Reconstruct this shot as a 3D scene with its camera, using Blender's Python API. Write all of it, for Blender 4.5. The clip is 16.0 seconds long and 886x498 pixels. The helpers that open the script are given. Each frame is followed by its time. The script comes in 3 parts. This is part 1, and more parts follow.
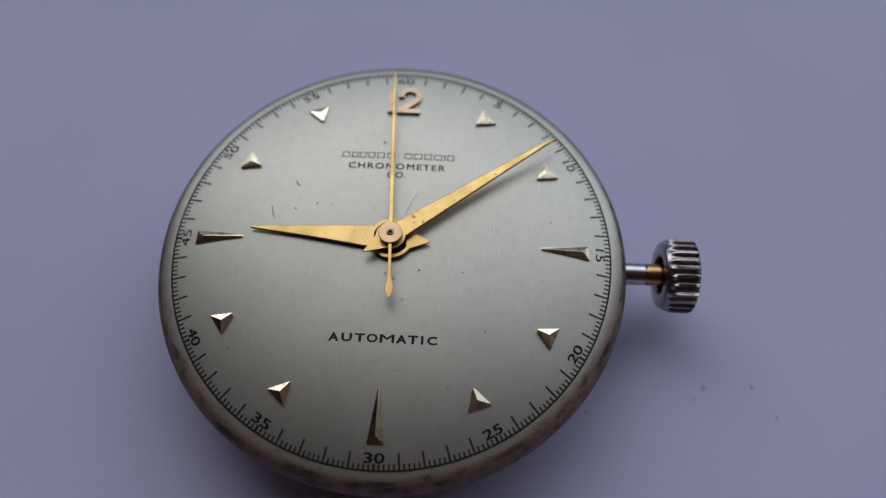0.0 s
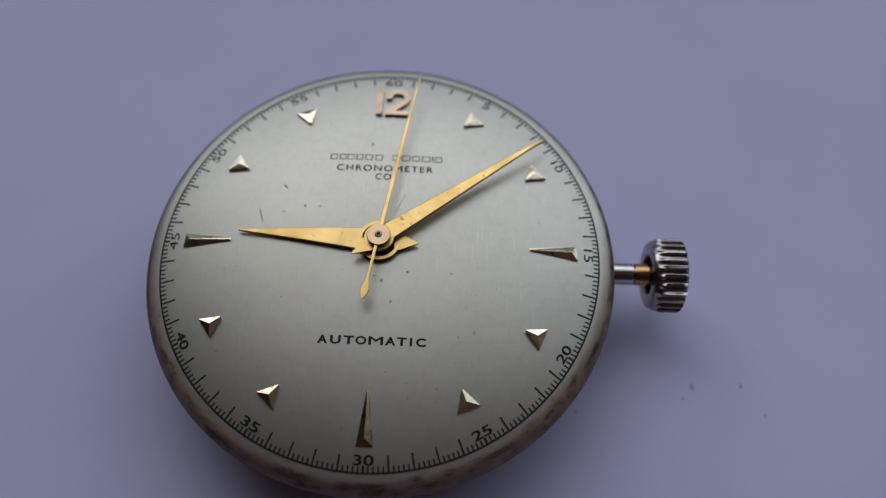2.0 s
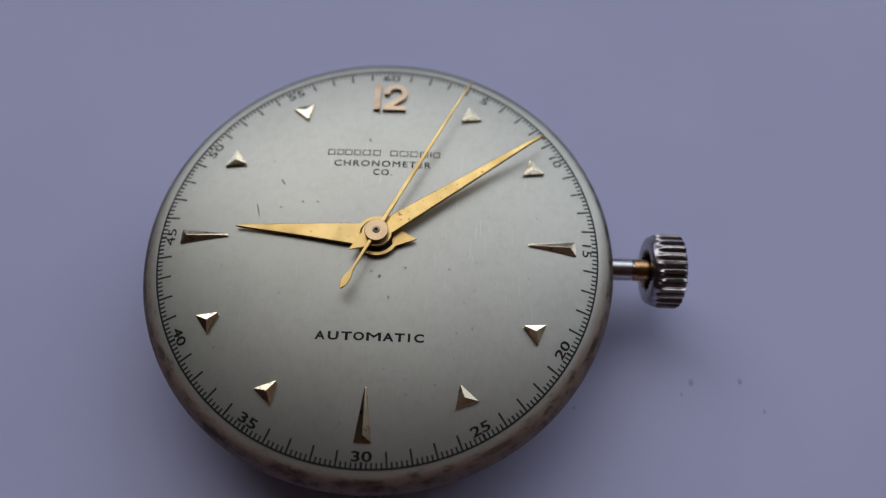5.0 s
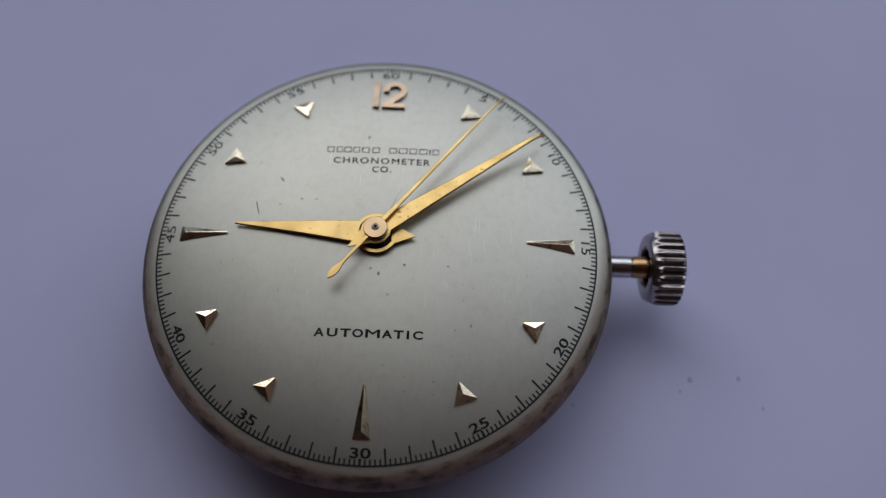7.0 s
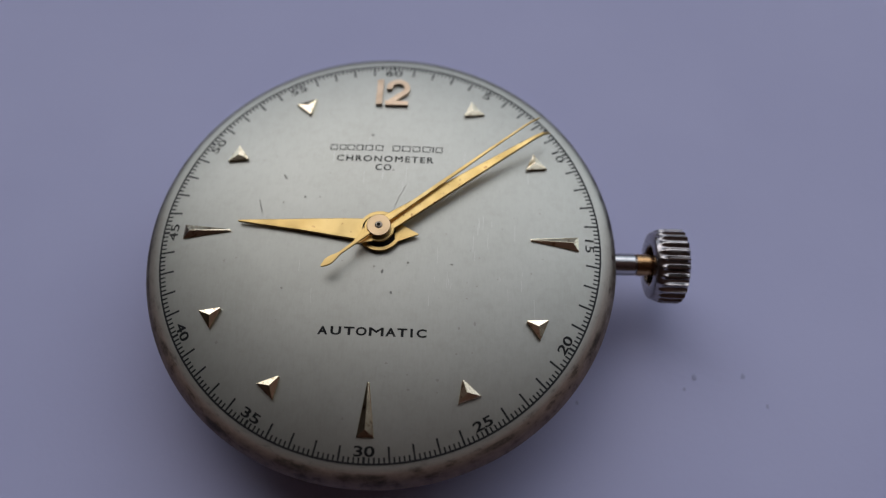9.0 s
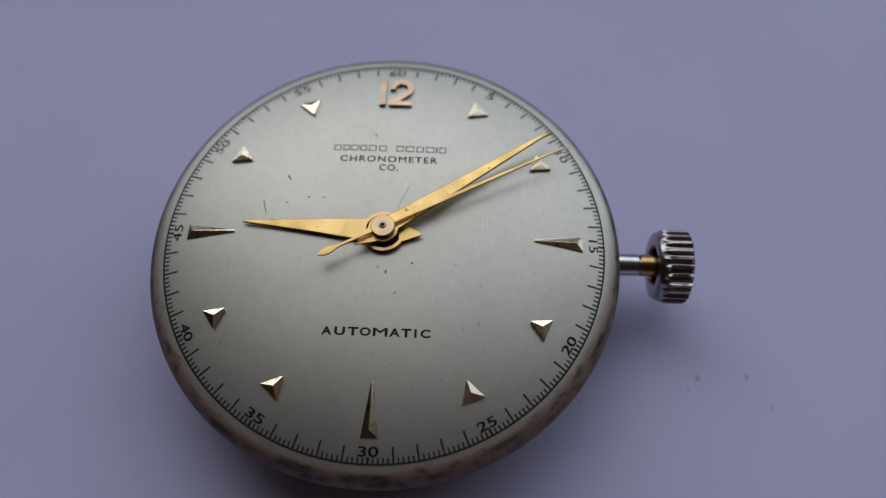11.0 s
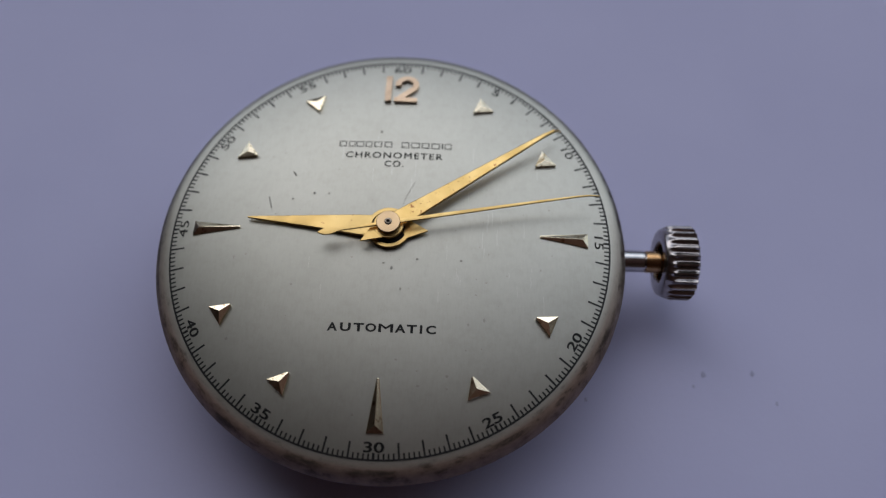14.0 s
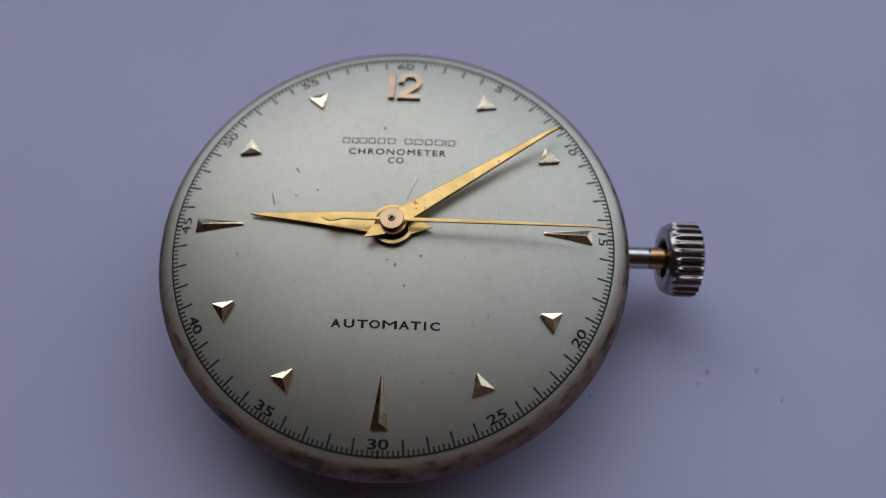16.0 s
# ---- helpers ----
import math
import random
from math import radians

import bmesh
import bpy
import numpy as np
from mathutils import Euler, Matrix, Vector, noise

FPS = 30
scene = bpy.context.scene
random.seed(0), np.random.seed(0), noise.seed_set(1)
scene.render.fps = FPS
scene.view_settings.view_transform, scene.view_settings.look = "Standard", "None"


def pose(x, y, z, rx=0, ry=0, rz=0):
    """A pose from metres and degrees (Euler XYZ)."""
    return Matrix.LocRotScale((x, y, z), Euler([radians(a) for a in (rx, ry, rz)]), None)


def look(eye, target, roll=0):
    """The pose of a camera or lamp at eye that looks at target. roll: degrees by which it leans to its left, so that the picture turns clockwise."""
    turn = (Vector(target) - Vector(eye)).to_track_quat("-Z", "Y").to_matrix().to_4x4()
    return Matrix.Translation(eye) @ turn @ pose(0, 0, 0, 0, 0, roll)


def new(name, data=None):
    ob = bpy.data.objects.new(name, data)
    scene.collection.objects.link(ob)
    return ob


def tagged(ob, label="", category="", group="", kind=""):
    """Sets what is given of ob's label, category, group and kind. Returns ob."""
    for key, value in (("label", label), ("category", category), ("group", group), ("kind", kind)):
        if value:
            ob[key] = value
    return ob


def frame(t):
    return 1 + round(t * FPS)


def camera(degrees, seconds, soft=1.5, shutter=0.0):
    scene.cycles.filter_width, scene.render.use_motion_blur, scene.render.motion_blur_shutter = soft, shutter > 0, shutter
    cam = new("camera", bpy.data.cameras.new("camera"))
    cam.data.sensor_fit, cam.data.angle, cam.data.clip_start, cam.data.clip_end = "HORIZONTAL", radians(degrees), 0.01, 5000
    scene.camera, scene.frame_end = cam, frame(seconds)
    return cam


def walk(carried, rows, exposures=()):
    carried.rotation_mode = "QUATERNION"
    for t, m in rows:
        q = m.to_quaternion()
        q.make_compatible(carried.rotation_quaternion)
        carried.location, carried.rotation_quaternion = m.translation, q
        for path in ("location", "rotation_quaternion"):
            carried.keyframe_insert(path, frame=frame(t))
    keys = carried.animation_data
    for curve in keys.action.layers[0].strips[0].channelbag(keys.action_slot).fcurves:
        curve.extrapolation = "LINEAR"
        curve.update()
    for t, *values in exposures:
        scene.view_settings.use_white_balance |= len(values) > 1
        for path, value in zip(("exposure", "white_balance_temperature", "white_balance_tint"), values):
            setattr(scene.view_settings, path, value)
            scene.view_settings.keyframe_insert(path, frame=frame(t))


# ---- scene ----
MM = 0.001
RING_Z = 6.4  # height of the minute track over the paper, in millimetres

# time, eye x y z, target x y on the minute track's level (millimetres), roll
PATH = [
    (0, 3.994, -20.200, 41.116, 3.122, 0.064, 0.258),
    (0.5, 3.986, -20.177, 41.086, 3.243, 0.132, 0.464),
    (1, 4.104, -20.164, 41.134, 3.527, 0.205, 0.719),
    (1.5, 4.224, -20.215, 41.320, 3.695, 0.239, 0.735),
    (2, 4.348, -20.160, 41.162, 3.823, 0.199, 0.696),
    (2.5, 4.369, -20.089, 40.975, 3.806, 0.168, 0.621),
    (3, 4.366, -20.154, 40.978, 3.837, 0.067, 0.685),
    (3.5, 4.360, -20.194, 40.977, 3.878, 0.033, 0.689),
    (4, 4.409, -20.190, 40.950, 3.981, 0.000, 0.803),
    (6.5, 4.362, -20.198, 40.955, 3.890, -0.217, 0.821),
    (7, 4.489, -20.253, 40.980, 4.021, -0.282, 0.761),
    (7.5, 4.456, -20.111, 40.871, 3.965, -0.270, 0.703),
    (8, 4.326, -20.165, 40.960, 3.815, -0.371, 0.603),
    (8.5, 4.363, -20.180, 41.004, 3.797, -0.428, 0.402),
    (9, 4.443, -20.166, 40.938, 3.808, -0.433, 0.238),
    (11.5, 4.305, -20.186, 40.923, 3.561, -0.435, -0.030),
    (12, 4.311, -20.231, 40.891, 3.554, -0.510, -0.017),
    (12.5, 4.249, -20.223, 40.851, 3.446, -0.546, -0.063),
    (13, 4.186, -20.272, 40.873, 3.363, -0.632, -0.158),
    (13.5, 4.178, -20.270, 40.871, 3.315, -0.681, -0.320),
    (14, 4.156, -20.274, 40.896, 3.258, -0.685, -0.407),
    (14.5, 4.145, -20.320, 40.829, 3.274, -0.737, -0.358),
    (15, 4.148, -20.360, 40.688, 3.290, -0.784, -0.300),
    (15.5, 4.029, -20.464, 40.679, 3.157, -0.883, -0.351),
    (16, 3.916, -20.432, 40.680, 3.045, -0.920, -0.424),
]
cam = camera(61.53, 16.0, soft=1.2)
cam.data.dof.use_dof, cam.data.dof.focus_distance, cam.data.dof.aperture_fstop = True, 0.0428, 25.0
walk(cam, [(t, look((x * MM, y * MM, (z + RING_Z) * MM), (tx * MM, ty * MM, RING_Z * MM), roll))
           for t, x, y, z, tx, ty, roll in PATH])

# ---------------------------------------------------------------- light
world = bpy.data.worlds.new("sky")
scene.world = world
world.use_nodes = True
wn = world.node_tree
sky = wn.nodes.new("ShaderNodeTexSky")
sky.sky_type, sky.sun_disc = "NISHITA", False
sky.sun_elevation, sky.sun_rotation = radians(58), radians(-25)
wn.links.new(sky.outputs[0], wn.nodes["Background"].inputs[0])
wn.nodes["Background"].inputs[1].default_value = 0.08

# a tall unseen window; a brighter lamp is added within it to sharpen shadows
WIN_Y, WIN_X0, WIN_X1, WIN_Z0, WIN_Z1 = 0.265, -0.44, 1.2, 0.08, 1.60
PATCH_X0, PATCH_X1, PATCH_Z0, PATCH_Z1 = -0.37, 0.56, 0.220, 0.51


def window_light(name, x0, x1, z0, z1, behind, radiance):
    light = bpy.data.lights.new(name, "AREA")
    light.shape, light.size, light.size_y = "RECTANGLE", x1 - x0, z1 - z0
    light.energy, light.color = radiance * math.pi * (x1 - x0) * (z1 - z0), (0.93, 0.96, 1.0)
    ob = new(name, light)
    ob.matrix_world = look(((x0 + x1) / 2, WIN_Y + behind, (z0 + z1) / 2), ((x0 + x1) / 2, -1.0, (z0 + z1) / 2))


window_light("window_daylight", WIN_X0, WIN_X1, WIN_Z0, WIN_Z1, 0.02, 0.50)
# added lamp: a brighter patch over part of the same opening
window_light("added_window_patch", PATCH_X0, PATCH_X1, PATCH_Z0, PATCH_Z1, 0.012, 1.21)
scene.view_settings.exposure = 0.0


# ---------------------------------------------------------------- materials
def material(name, color, rough=0.5, metal=0.0):
    m = bpy.data.materials.new(name)
    m.use_nodes = True
    b = m.node_tree.nodes["Principled BSDF"]
    b.inputs["Base Color"].default_value = (*color, 1)
    b.inputs["Roughness"].default_value = rough
    b.inputs["Metallic"].default_value = metal
    return m


def add(m, kind, **values):
    n = m.node_tree.nodes.new("ShaderNode" + kind)
    for key, value in values.items():
        n.inputs[key.replace("_", " ")].default_value = value
    return n


def link(m, a, out, b, into):
    m.node_tree.links.new(a.outputs[out], b.inputs[into])


def coords(m, scale=(1, 1, 1)):
    """Object coordinates in millimetres, stretched by scale."""
    c = add(m, "TexCoord")
    s = add(m, "Mapping")
    s.inputs["Scale"].default_value = [1000 * v for v in scale]
    link(m, c, "Object", s, "Vector")
    return s


def noise_tex(m, vec, scale, detail=4.0, rough=0.55):
    n = add(m, "TexNoise", Scale=scale, Detail=detail, Roughness=rough)
    link(m, vec, "Vector", n, "Vector")
    return n


def ramp(m, source, out, stops):
    r = add(m, "ValToRGB")
    e = r.color_ramp.elements
    while len(e) < len(stops):
        e.new(0.5)
    for el, (p, c) in zip(e, stops):
        el.position, el.color = p, (*c, 1) if len(c) == 3 else c
    link(m, source, out, r, "Fac")
    return r


def mix_colour(m, fac, a, b):
    """Mix of two node outputs (node, socket) by a third."""
    x = m.node_tree.nodes.new("ShaderNodeMix")
    x.data_type = "RGBA"
    m.node_tree.links.new(fac[0].outputs[fac[1]], x.inputs[0])
    for src, k in ((a, 6), (b, 7)):
        if isinstance(src[0], float):
            x.inputs[k].default_value = (*src, 1)
        else:
            m.node_tree.links.new(src[0].outputs[src[1]], x.inputs[k])
    return x


def bump(m, source, out, strength, distance):
    b = add(m, "Bump", Strength=strength, Distance=distance)
    link(m, source, out, b, "Height")
    link(m, b, "Normal", m.node_tree.nodes["Principled BSDF"], "Normal")
    return b


def bsdf(m):
    return m.node_tree.nodes["Principled BSDF"]


def worn_metal(name, lo, hi, rough, scale=1.2, grain=0.05, spots=None, spot_scale=1.9):
    """Metal whose tint and gloss drift slowly, with fine grain and, if wanted, dark spots."""
    m = material(name, hi, rough, 1.0)
    v = coords(m)
    n = noise_tex(m, v, scale)
    c = ramp(m, n, "Fac", [(0.3, lo), (0.7, hi)])
    last = (c, 0)
    if spots:
        s = noise_tex(m, v, spot_scale, 3.0, 0.6)
        f = ramp(m, s, "Fac", [(spots[0], (0, 0, 0)), (spots[0] + 0.05, (1, 1, 1))])
        last = (mix_colour(m, (f, 0), last, spots[1]), 2)
    m.node_tree.links.new(last[0].outputs[last[1]], bsdf(m).inputs["Base Color"])
    r = noise_tex(m, v, 0.7, 2.0)
    rr = ramp(m, r, "Fac", [(0.3, (rough * 0.8,) * 3), (0.7, (rough * 1.25,) * 3)])
    link(m, rr, 0, bsdf(m), "Roughness")
    if grain:
        g = noise_tex(m, v, 25.0, 2.0)
        bump(m, g, "Fac", grain, 0.00002)
    return m


def make_dial_metal():
    """Brushed silvered metal, tarnished brown on the outer rim."""
    m = material("brushed_silver", (0.6, 0.6, 0.58), 0.55, 1.0)
    v = coords(m, (8.0, 1.5, 1.0))
    grain = noise_tex(m, v, 1.0, 5.0, 0.7)
    flat = coords(m)
    cloud = noise_tex(m, flat, 0.16, 4.0)
    base = ramp(m, cloud, "Fac", [(0.3, (0.402, 0.394, 0.346)), (0.7, (0.435, 0.426, 0.377))])
    streak = ramp(m, grain, "Fac", [(0.3, (0.94, 0.94, 0.937)), (0.7, (1.02, 1.02, 1.02))])
    mul = m.node_tree.nodes.new("ShaderNodeMix")
    mul.data_type, mul.blend_type = "RGBA", "MULTIPLY"
    mul.inputs[0].default_value = 1.0
    link(m, base, 0, mul, 6)
    link(m, streak, 0, mul, 7)
    mottle = noise_tex(m, flat, 1.7, 5.0, 0.7)
    soil = ramp(m, mottle, "Fac", [(0.32, (0.94, 0.937, 0.93)), (0.55, (1.0, 1.0, 1.0))])
    mul2 = m.node_tree.nodes.new("ShaderNodeMix")
    mul2.data_type, mul2.blend_type = "RGBA", "MULTIPLY"
    mul2.inputs[0].default_value = 1.0
    link(m, mul, 2, mul2, 6)
    link(m, soil, 0, mul2, 7)
    mul = mul2
    # distance from the centre, to tell the rim from the face
    sep = add(m, "SeparateXYZ")
    link(m, flat, "Vector", sep, 0)
    flatv = add(m, "CombineXYZ")
    link(m, sep, "X", flatv, "X")
    link(m, sep, "Y", flatv, "Y")
    ln = add(m, "VectorMath")
    ln.operation = "LENGTH"
    link(m, flatv, 0, ln, 0)
    away = add(m, "MapRange", From_Min=13.42, From_Max=13.9)
    link(m, ln, "Value", away, "Value")
    # the tarnish sits on the six o'clock half and in a few patches by three o'clock
    low = add(m, "MapRange", From_Min=3.0, From_Max=-8.0)
    link(m, sep, "Y", low, "Value")
    ang = add(m, "Math")
    ang.operation = "ARCTAN2"
    for axis, k in (("X", 0), ("Y", 1)):
        back = add(m, "Math")
        back.operation = "MULTIPLY"
        back.inputs[1].default_value = -1.0
        link(m, sep, axis, back, 0)
        link(m, back, 0, ang, k)
    along = add(m, "Math")
    along.operation = "MULTIPLY"
    along.inputs[1].default_value = 11.0
    link(m, ang, 0, along, 0)
    out = add(m, "Math")
    out.operation = "MULTIPLY"
    out.inputs[1].default_value = 2.2
    link(m, ln, "Value", out, 0)
    polar = add(m, "CombineXYZ")
    link(m, along, 0, polar, "X")
    link(m, out, 0, polar, "Y")
    blot = noise_tex(m, polar, 1.0, 6.0, 0.72)
    bl = ramp(m, blot, "Fac", [(0.53, (0, 0, 0)), (0.68, (0.9, 0.9, 0.9))])
    edge = add(m, "MapRange", From_Min=14.0, From_Max=14.32)
    link(m, ln, "Value", edge, "Value")
    grime = ramp(m, blot, "Fac", [(0.34, (0, 0, 0)), (0.52, (1, 1, 1))])
    fe = add(m, "Math")
    fe.operation = "MULTIPLY"
    link(m, edge, 0, fe, 0)
    link(m, grime, 0, fe, 1)
    f1 = add(m, "Math")
    f1.operation = "MULTIPLY"
    link(m, away, 0, f1, 0)
    link(m, low, 0, f1, 1)
    f2 = add(m, "Math")
    f2.operation = "MULTIPLY"
    link(m, f1, 0, f2, 0)
    link(m, bl, 0, f2, 1)
    dirty = mix_colour(m, (fe, 0), (mul, 2), (0.12, 0.11, 0.088))
    soft_blot = ramp(m, blot, "Fac", [(0.35, (0.27, 0.19, 0.155)), (0.62, (0.17, 0.118, 0.092))])
    warm = mix_colour(m, (f1, 0), (dirty, 2), (soft_blot, 0))
    dark = mix_colour(m, (f2, 0), (warm, 2), (0.06, 0.042, 0.032))
    # worn-through smudges on the rim: angle from six towards nine, radius, half length in degrees, half width
    for a0, r0, da, dr in ((0.8, 14.05, 7.5, 0.20), (15.8, 14.12, 5.0, 0.22), (-63.5, 14.18, 6.5, 0.20), (-31.0, 14.05, 6.0, 0.16), (59.0, 14.05, 2.6, 0.25), (36.0, 14.35, 4.0, 0.2),
                           (-97.0, 14.3, 4.0, 0.18), (84.0, 14.25, 16.0, 0.16), (112.0, 14.25, 12.0, 0.14), (-105.0, 14.2, 1.4, 0.12), (-110.0, 14.25, 2.2, 0.12), (-88.0, 14.2, 1.0, 0.1), (-79.0, 14.15, 1.2, 0.1), (-46.0, 14.1, 2.0, 0.15)):
        q = None
        for source, middle, half in ((ang, radians(a0), radians(da)), (ln, r0, dr)):
            d = add(m, "MapRange", From_Min=middle - half, From_Max=middle + half, To_Min=-1.0, To_Max=1.0)
            d.clamp = False
            link(m, source, "Value", d, "Value")
            sq = add(m, "Math")
            sq.operation = "MULTIPLY"
            link(m, d, 0, sq, 0)
            link(m, d, 0, sq, 1)
            if q:
                both = add(m, "Math")
                both.operation = "ADD"
                link(m, q, 0, both, 0)
                link(m, sq, 0, both, 1)
                q = both
            else:
                q = sq
        inside = add(m, "MapRange", From_Min=1.0, From_Max=0.1, To_Max=1.0)
        link(m, q, 0, inside, "Value")
        patchy = ramp(m, blot, "Fac", [(0.28, (0, 0, 0)), (0.55, (0.9, 0.9, 0.9))])
        f3 = add(m, "Math")
        f3.operation = "MULTIPLY"
        link(m, inside, 0, f3, 0)
        link(m, patchy, 0, f3, 1)
        dark = mix_colour(m, (f3, 0), (dark, 2), (0.055, 0.04, 0.032))
    link(m, dark, 2, bsdf(m), "Base Color")
    rr = ramp(m, grain, "Fac", [(0.3, (0.43,) * 3), (0.7, (0.48,) * 3)])
    rough = mix_colour(m, (f1, 0), (rr, 0), (0.68, 0.68, 0.68))
    link(m, rough, 2, bsdf(m), "Roughness")
    shine = add(m, "MapRange", To_Min=1.0, To_Max=0.5)
    link(m, f1, 0, shine, "Value")
    link(m, shine, 0, bsdf(m), "Metallic")
    bump(m, grain, "Fac", 0.05, 0.00002)
    # brushed from twelve to six: the gloss spreads across the brushing
    bsdf(m).inputs["Anisotropic"].default_value = 0.12
    across = add(m, "Tangent")
    across.direction_type, across.uv_map = "UV_MAP", "brushing"
    link(m, across, 0, bsdf(m), "Tangent")
    return m


def make_paper():
    m = material("lavender_paper", (0.42, 0.42, 0.58), 0.75)
    v = coords(m)
    big = noise_tex(m, v, 0.05, 3.0)
    c = ramp(m, big, "Fac", [(0.3, (0.475, 0.473, 0.685)), (0.7, (0.51, 0.508, 0.72))])
    link(m, c, 0, bsdf(m), "Base Color")
    fibre = noise_tex(m, v, 0.5, 6.0, 0.6)
    bump(m, fibre, "Fac", 0.16, 0.0002)
    return m


def make_plaster(name, color):
    m = material(name, color, 0.9)
    v = coords(m, (0.001, 0.001, 0.001))
    n = noise_tex(m, v, 3.0)
    c = ramp(m, n, "Fac", [(0.3, tuple(x * 0.94 for x in color)), (0.7, color)])
    link(m, c, 0, bsdf(m), "Base Color")
    return m


DIAL = make_dial_metal()
PAPER = make_paper()
GOLD = worn_metal("worn_gilt", (0.56, 0.37, 0.13), (0.70, 0.505, 0.21), 0.37, 0.45, 0.0, (0.675, (0.40, 0.20, 0.08)))
SPECKLED_GOLD = worn_metal("speckled_gilt", (0.55, 0.365, 0.125), (0.70, 0.50, 0.205), 0.33, 0.6, 0.0, (0.625, (0.30, 0.15, 0.065)), 4.2)
HUB_GOLD = worn_metal("rose_gilt", (0.50, 0.355, 0.205), (0.60, 0.435, 0.26), 0.42, 1.5)
PALE_GOLD = worn_metal("pale_gold", (0.82, 0.70, 0.48), (0.90, 0.79, 0.58), 0.19, 1.4, 0.04, (0.61, (0.42, 0.30, 0.18)), 3.0)
ROSE_GOLD = worn_metal("rose_gold", (0.47, 0.33, 0.22), (0.62, 0.465, 0.325), 0.36, 1.4)
STEEL = worn_metal("polished_steel", (0.38, 0.375, 0.37), (0.50, 0.49, 0.485), 0.16, 1.0)
NICKEL = worn_metal("worn_nickel", (0.28, 0.255, 0.25), (0.42, 0.385, 0.375), 0.21, 1.3, 0.08)
BRASS = worn_metal("bare_brass", (0.30, 0.17, 0.08), (0.50, 0.32, 0.16), 0.25, 1.2)
PLATE = worn_metal("dull_plate", (0.30, 0.25, 0.20), (0.42, 0.36, 0.30), 0.45, 0.6)
INK = material("black_print", (0.016, 0.016, 0.016), 0.45)
bsdf(INK).inputs["Specular IOR Level"].default_value = 0.3
SPECK = material("tarnish", (0.29, 0.275, 0.24), 0.7)
BRIGHT = material("scratched_silver", (0.50, 0.49, 0.45), 0.42, 1.0)
# near-black metal that paints the shade in the gaps about the hub
GAP_SHADE = material("gap_shade", (0.03, 0.025, 0.02), 0.6, 0.5)
LINT = material("grey_lint", (0.37, 0.37, 0.54), 0.9)
# surfaces of the unseen room, each tinted to steer bounced light and reflections
WALL = make_plaster("warm_plaster", (0.22, 0.165, 0.138))
PALE_WALL = make_plaster("pale_plaster", (0.35, 0.228, 0.205))
CREAM_WALL = make_plaster("cream_plaster", (0.58, 0.50, 0.43))
CEILING = make_plaster("ceiling_paint", (0.40, 0.238, 0.212))
TABLE = make_plaster("table_wood", (0.20, 0.13, 0.08))


# ---------------------------------------------------------------- mesh helpers
def finish(name, bm, mat, scale=MM, smooth=None):
    """A mesh from a bmesh in millimetres; smooth: the angle in degrees below which edges are shaded smooth."""
    bmesh.ops.scale(bm, vec=(scale,) * 3, verts=bm.verts)
    bmesh.ops.recalc_face_normals(bm, faces=bm.faces)
    if smooth:
        for f in bm.faces:
            f.smooth = True
        for e in bm.edges:
            if len(e.link_faces) == 2 and e.calc_face_angle(0) > radians(smooth):
                e.smooth = False
    me = bpy.data.meshes.new(name)
    bm.to_mesh(me)
    bm.free()
    me.materials.append(mat)
    return me


def part(name, bm, mat, parent=None, label="", at=None, smooth=None):
    ob = new(name, finish(name, bm, mat, smooth=smooth))
    if parent:
        ob.parent = parent
    if at is not None:
        ob.matrix_basis = at
    if label:
        tagged(ob, label)
    return ob


def lathe(profile, steps=96, close=False):
    """Turns (radius, z) pairs about the z axis."""
    bm = bmesh.new()
    rings = []
    for r, z in profile:
        if r < 1e-6:
            rings.append([bm.verts.new((0, 0, z))])
        else:
            rings.append([bm.verts.new((r * math.cos(k * 2 * math.pi / steps), r * math.sin(k * 2 * math.pi / steps), z)) for k in range(steps)])
    pairs = list(zip(rings, rings[1:])) + ([(rings[-1], rings[0])] if close else [])
    for a, b in pairs:
        for k in range(steps):
            j = (k + 1) % steps
            loop = [a[k % len(a)], a[j % len(a)], b[j % len(b)], b[k % len(b)]]
            loop = list(dict.fromkeys(loop))
            if len(loop) > 2:
                bm.faces.new(loop)
    return bm


def plate(outline, z0, z1, bm=None):
    """A flat piece: a convex or simple outline of (x, y), from z0 to z1."""
    bm = bm or bmesh.new()
    lo = [bm.verts.new((x, y, z0)) for x, y in outline]
    hi = [bm.verts.new((x, y, z1)) for x, y in outline]
    bm.faces.new(hi)
    bm.faces.new(lo[::-1])
    n = len(outline)
    for k in range(n):
        j = (k + 1) % n
        bm.faces.new((lo[k], lo[j], hi[j], hi[k]))
    return bm


def blade(stations, thick, crown_up=0.0, chamfer=0.0):
    """A long thin piece along +y from stations (y, half width, z of its top), with chamfered edges and a slightly raised middle."""
    bm = bmesh.new()
    rows = []
    for y, w, z in stations:
        c = min(chamfer, 0.4 * w)
        up = crown_up * min(1, w / 0.1)
        rows.append([bm.verts.new(p) for p in ((-w, y, z - thick), (-w, y, z - c), (c - w, y, z), (0, y, z + up), (w - c, y, z), (w, y, z - c), (w, y, z - thick))])
    for a, b in zip(rows, rows[1:]):
        for k in range(7):
            j = (k + 1) % 7
            bm.faces.new((a[k], a[j], b[j], b[k]))
    bm.faces.new(rows[0][::-1])
    bm.faces.new(rows[-1])
    return bm


def block(x0, x1, y0, y1, z0, z1):
    bm = bmesh.new()
    bmesh.ops.create_cube(bm, size=1.0, matrix=Matrix.LocRotScale(((x0 + x1) / 2, (y0 + y1) / 2, (z0 + z1) / 2), None, (x1 - x0, y1 - y0, z1 - z0)))
    return bm


